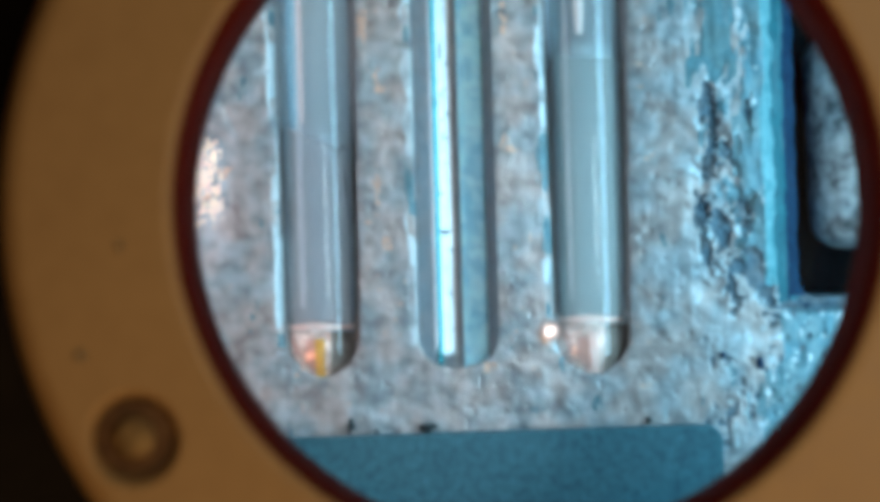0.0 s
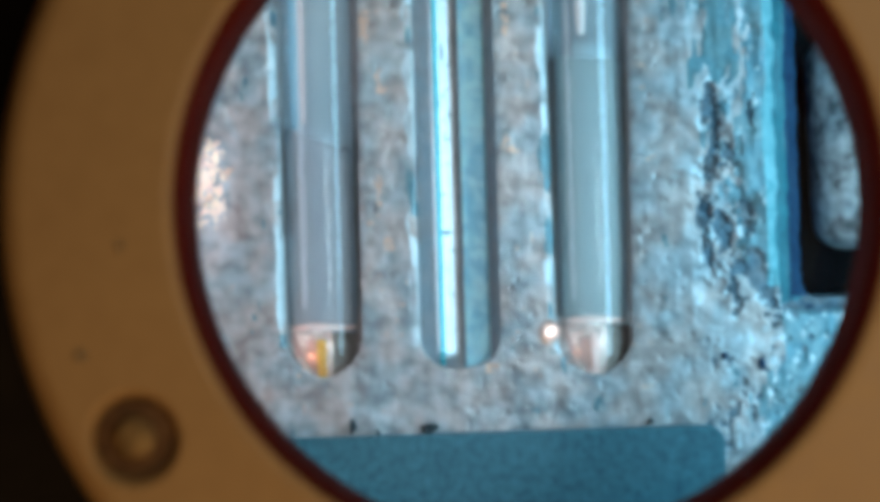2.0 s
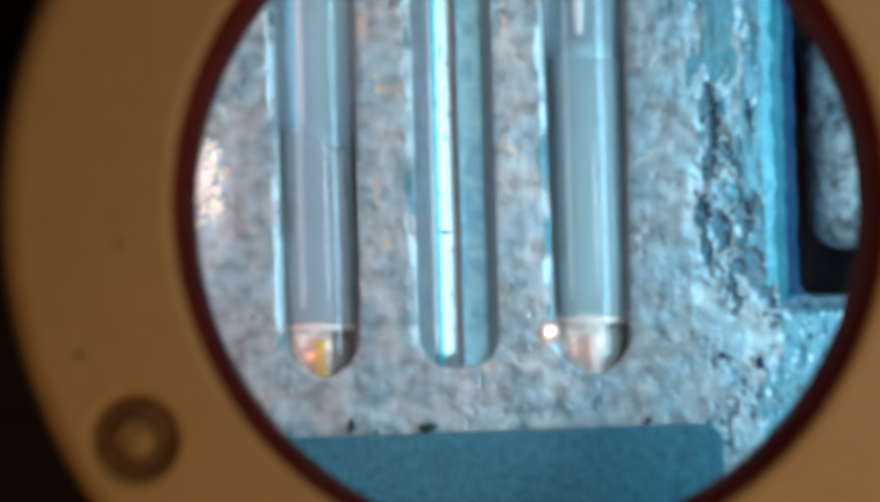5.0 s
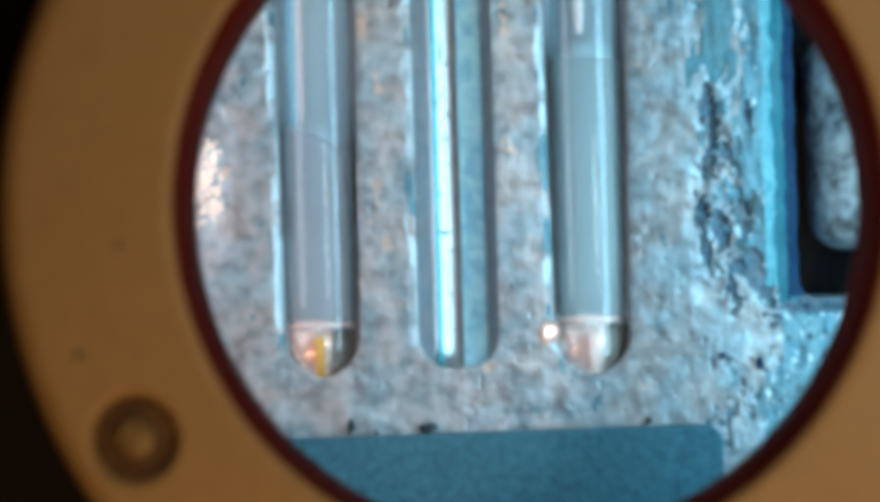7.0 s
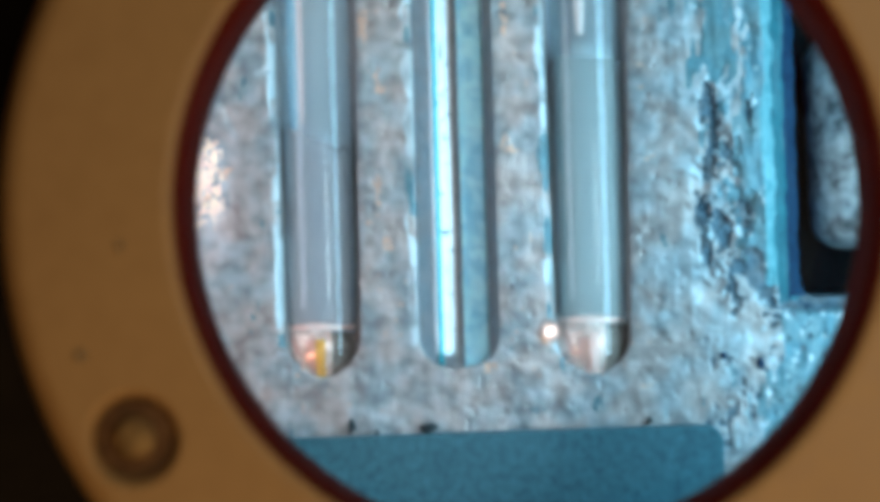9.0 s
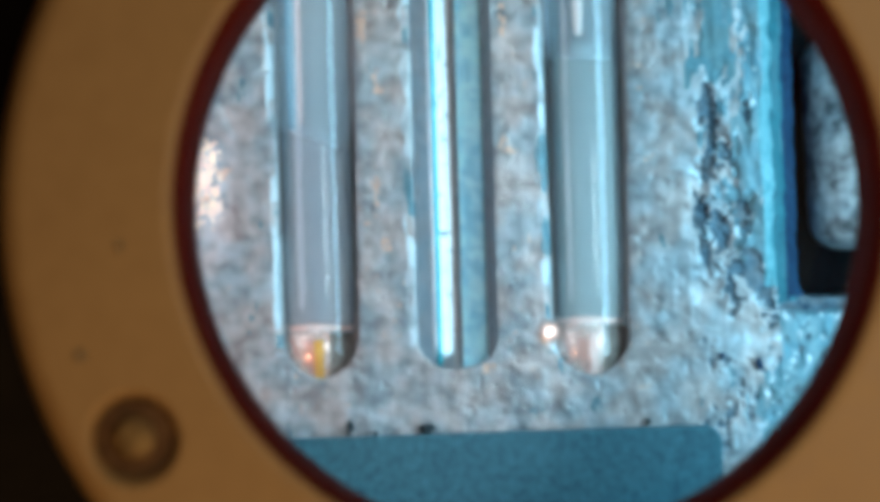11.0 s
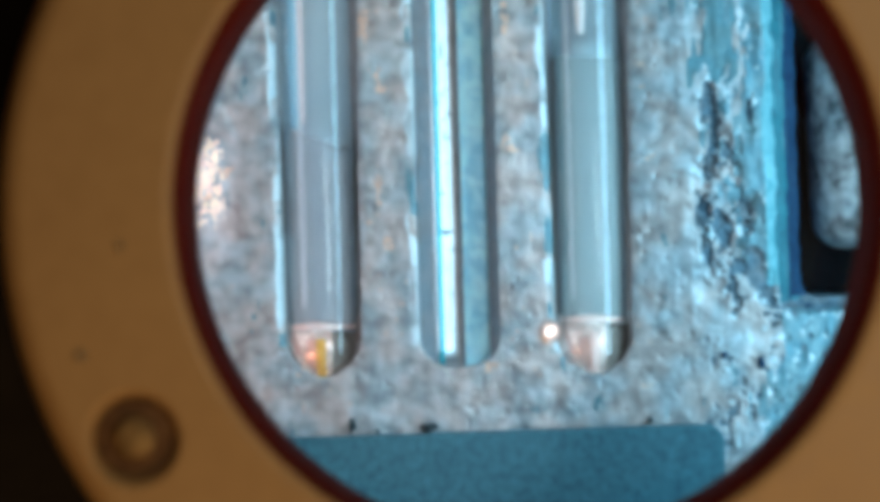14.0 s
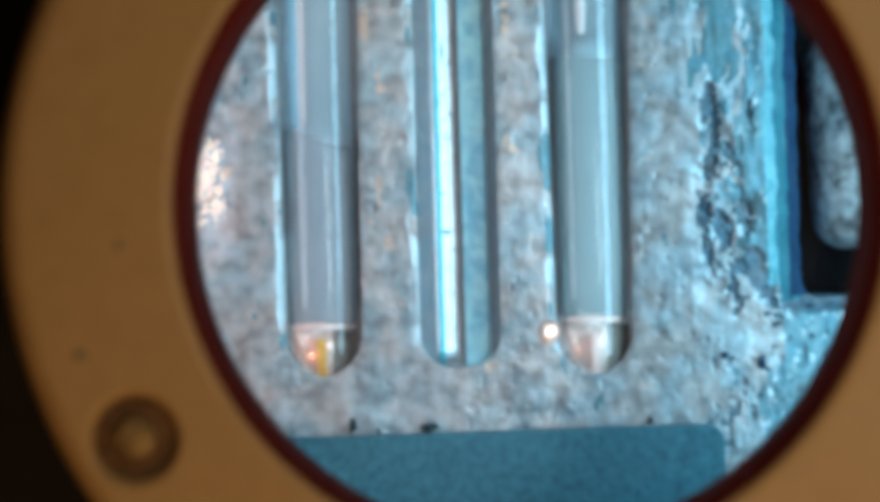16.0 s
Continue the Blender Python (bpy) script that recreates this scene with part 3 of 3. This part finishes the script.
for k, (cx, cz, cw, ch) in enumerate(((-0.38, -3.99, 0.36, 0.20), (-2.13, -3.93, 0.16, 0.34), (-1.55, -4.06, 0.10, 0.10), (4.65, -3.98, 0.12, 0.14),
                                      (7.20, -2.75, 0.16, 0.30), (6.36, -2.55, 0.14, 0.16))):
    crumb(cx, cz, cw, ch, k, mat=NAVY if cx > 5 else DIRT, label="tiny dark blue crumb stuck on the metal block" if cx > 5 else "tiny black soot crumb stuck on the metal block")


for k, (cx, cz, cw) in enumerate(((-6.30, -1.65, 0.22), (-5.55, 0.22, 0.16))):
    crumb(cx, cz, cw, cw * 0.9, 20 + k, RING_Y + 0.02, SPECK, "tiny brown speck on the tan eyepiece ring")


def eyepiece_window():
    """Thin clear glass held against the back of the front plate."""
    y, r = RING_Y + RING_THICK + 0.505, RING_IN + 0.6
    bm = turned([(0, -y), (r, -y), (r, -y - 0.3), (0, -y - 0.3)], 96)
    bmesh.ops.rotate(bm, matrix=Matrix.Rotation(math.pi / 2, 3, "X"), verts=bm.verts)
    bmesh.ops.translate(bm, vec=(RING_X, 0, RING_Z), verts=bm.verts)
    ob = part("eyepiece_window", bm, PANE, None, smooth=False)
    ob.visible_shadow = False
    return tagged(ob, "thin clear round glass window behind the eyepiece ring", "window glass")


eyepiece_window()


def added_glint():
    """A round disc added on the window as a lamp's reflection, tilted so that it glints."""
    place = Vector((2.03, RING_Y + RING_THICK + 0.42, -1.58))
    to_eye, to_lamp = Vector((0, EYE_Y, 0)) - place, Vector((17.0, -38.0, 1.4)) - place
    facing = (to_eye.normalized() + to_lamp.normalized()).normalized()
    bm = bmesh.new()
    bmesh.ops.create_uvsphere(bm, u_segments=32, v_segments=24, radius=0.22)
    bmesh.ops.scale(bm, vec=(1, 1, 0.22), verts=bm.verts)
    bmesh.ops.rotate(bm, matrix=facing.to_track_quat("Z", "Y").to_matrix(), verts=bm.verts)
    bmesh.ops.translate(bm, vec=place, verts=bm.verts)
    ob = part("lamp_reflection", bm, LAMP_GLINT, None)
    return tagged(ob, "tiny pale disc added on the eyepiece glass for a lamp's reflection", "flake")


added_glint()


# ---- glass capillaries ----
def capillary(x, z, r, bore, cap, meniscus, group_label, melted, streak_colour, streaks, powder, lean):
    """A sealed glass capillary; x, z: its rest place (z of its tip); cap: height of the amber end; meniscus: height of the liquid's top."""
    thing = new("capillary_tube")
    thing.matrix_world = pose(x * MM, TUBE_Y * MM, z * MM)
    tagged(thing, group_label, "glass tube", "capillary tubes in the block")
    top, steps = 60.0, 64
    bottom = [(r * math.sin(a), r - r * math.cos(a)) for a in np.linspace(0, math.pi / 2, 14)]
    profile = [(0.0, 0.0)] + bottom[1:] + [(r, v) for v in (2.0, 4.0, 6.0, 8.0, 12.0, 20.0, 40.0, top)]
    profile += [(bore, top), (bore, top - 4), (0.0, top - 4)]
    part("glass", turned(profile, steps), GLASS, thing).visible_shadow = False
    lo, rl = cap + 0.04, r * 0.65
    column = turned([(0, lo), (rl - 0.1, lo), (rl, lo + 0.08)] + [(rl, lo + 0.08 + (meniscus - 0.5 - lo) * k / 8) for k in range(1, 9)] + [(rl - 0.03, meniscus - 0.22), (rl - 0.10, meniscus - 0.05), (rl - 0.22, meniscus + 0.05), (0, meniscus + 0.10)], steps)
    for v in column.verts:
        if v.co.z > meniscus - 0.3:
            v.co.z -= lean * (v.co.x + 0.1)
    bmesh.ops.scale(column, vec=(1.06, 0.5, 1), verts=column.verts)
    bmesh.ops.translate(column, vec=(-0.02, -0.1, 0), verts=column.verts)
    part("sample_column", column, powder, thing, "faintly milky column of the sample")
    start = meniscus - 0.30
    upper = turned([(0, start), (bore * 0.9, start), (bore, start + 0.08), (bore, 14.0), (bore, 30.0), (0, 30.0)], steps)
    for v in upper.verts:
        if v.co.z < meniscus + 1:
            v.co.z -= (lean + 0.05) * (v.co.x + 0.1)
    part("vapour_column", upper, VAPOUR, thing, "empty bore above the liquid").visible_shadow = False
    # highlights of the bore's wall above the liquid, built as thin coloured strips
    for a0, a1, start, colour in streaks:
        bm = bmesh.new()
        rows = []
        for k in range(14):
            z0 = meniscus + start + (k / 13) ** 1.5 * 9.0
            taper = min(1.0, 0.6 + k * 0.2)
            mid, half = (a0 + a1) / 2, (a1 - a0) / 2 * taper
            ring = []
            for rad in (0.985, 0.93):
                for q in (-1, 0, 1):
                    xx = (mid + q * half) * r * rad
                    ring.append(bm.verts.new((xx, -math.sqrt(max((r * rad) ** 2 - xx * xx, 0.0)) * 0.97, z0)))
            rows.append(ring)
        for a, b in zip(rows, rows[1:]):
            for p, q in ((0, 1), (1, 2), (2, 5), (5, 4), (4, 3), (3, 0)):
                bm.faces.new((a[p], a[q], b[q], b[p]))
        for ring in (rows[0], rows[-1]):
            bm.faces.new((ring[0], ring[1], ring[2], ring[5], ring[4], ring[3]))
        part("bore_highlight", bm, colour, thing, "thin strip for a highlight of the bore").visible_shadow = False
    # amber melt in the sealed tip, cut down to its lit side, under a pale highlight
    rs = r - 0.05
    low = [(rs * math.sin(a), 0.05 + rs - rs * math.cos(a)) for a in np.linspace(0, math.pi / 2, 12)]
    bead = turned([(0.0, 0.05)] + low[1:] + [(rs, cap - 0.08), (rs - 0.07, cap), (0.0, cap - 0.04)], steps)
    cut = bmesh.ops.bisect_plane(bead, geom=bead.verts[:] + bead.edges[:] + bead.faces[:], plane_co=(0.06, 0, 0), plane_no=(1, 0.25, 0), clear_outer=True)
    bmesh.ops.holes_fill(bead, edges=[e for e in cut["geom_cut"] if isinstance(e, bmesh.types.BMEdge)])
    part("sample", bead, melted, thing, "amber droplet in the sealed tip").visible_shadow = False
    # refracted light as a bright slice, shade as a dark one, the meniscus highlight as a pale disc
    rb = rs + 0.012
    low = [(rb * math.sin(a), 0.038 + rb - rb * math.cos(a)) for a in np.linspace(0, math.pi / 2, 12)]
    slab = turned([(0.0, 0.038)] + low[1:] + [(rb, cap - 0.22), (0.0, cap - 0.22)], steps)
    slice_between(slab, -0.12, 0.08)
    part("streak", slab, streak_colour, thing, "bright slice for light refracted in the droplet").visible_shadow = False
    rd = rs * 0.80
    low = [(rd * math.sin(a), 0.16 + rd - rd * math.cos(a)) for a in np.linspace(0, math.pi / 2, 10)]
    core = turned([(0.0, 0.16)] + low[1:] + [(rd, cap - 0.10), (0.0, cap - 0.10)], steps)
    slice_between(core, 0.16, 0.46)
    part("shade_slice", core, DROPLET_SHADE, thing, "dark slice for the droplet's shaded side").visible_shadow = False
    rf = rs - 0.18
    glint_disc = turned([(0, cap - 0.04), (rf, cap - 0.04), (rf + 0.03, cap + 0.0), (rf, cap + 0.08), (rf * 0.6, cap + 0.17), (0, cap + 0.20)], steps)
    bmesh.ops.translate(glint_disc, vec=(-0.10, 0, 0), verts=glint_disc.verts)
    part("meniscus_glint", glint_disc, PALE_GLINT, thing, "pale disc for the highlight on the meniscus").visible_shadow = False
    return thing


TUBE_L = capillary(-2.77, -2.96, 0.80, 0.54, 1.26, 5.92, "clear glass capillary tube with an amber tip, in a channel", GOLD_MELT, GOLD, ((-0.74, -0.50, -0.10, BLUE_HIGHLIGHT), (-0.44, -0.29, 0.02, PINK_HIGHLIGHT)), POWDER_GREY, 0.45)
TUBE_R = capillary(3.455, -3.08, 0.80, 0.54, 1.38, 7.70, "clear glass capillary tube with a fuller liquid column, in a channel", CREAM_MELT, PALE_GLINT, ((-0.36, -0.06, 0.22, WHITE_HIGHLIGHT),), POWDER_TEAL, 0.0)


def motions():
    def lifts(thing, x, z, rows):
        walk(thing, [(t, pose(x * MM, TUBE_Y * MM, (z + up) * MM)) for t, up in rows])

    lifts(TUBE_L, -2.77, -2.96, [(0.0, 0), (0.5, 0), (0.6, 0.05), (0.7, 0.19), (0.8, 0.24), (1.0, 0.25), (1.1, 0.30), (1.2, 0.33), (1.3, 1.20), (1.4, 1.21),
                                 (1.5, 1.06), (1.6, 0.37), (1.7, 0.03), (1.8, 0), (4.2, 0), (6.3, 0), (6.4, 0.02), (6.5, 0.06), (6.6, 0.21), (6.8, 0.21),
                                 (6.9, 0.19), (7.0, 0.06), (7.1, 0), (9.2, 0), (16.0, 0)])
    lifts(TUBE_R, 3.455, -3.08, [(0.0, 0), (0.2, 0), (0.4, 0.05), (0.5, 0.06), (0.6, 0.15), (0.7, 0.43), (0.8, 0.56), (1.0, 0.56), (1.1, 0.62), (1.2, 0.64),
                                 (1.3, 1.55), (1.4, 1.55), (1.5, 1.34), (1.6, 0.72), (1.7, 0.24), (1.8, 0), (4.2, 0), (6.3, 0), (6.5, 0.04), (6.6, 0.20),
                                 (6.8, 0.13), (6.9, 0.12), (7.0, 0.02), (7.1, 0), (9.2, 0), (12.3, 0), (12.8, 0.05), (13.0, 0.10), (13.2, 0), (16.0, 0)])


motions()
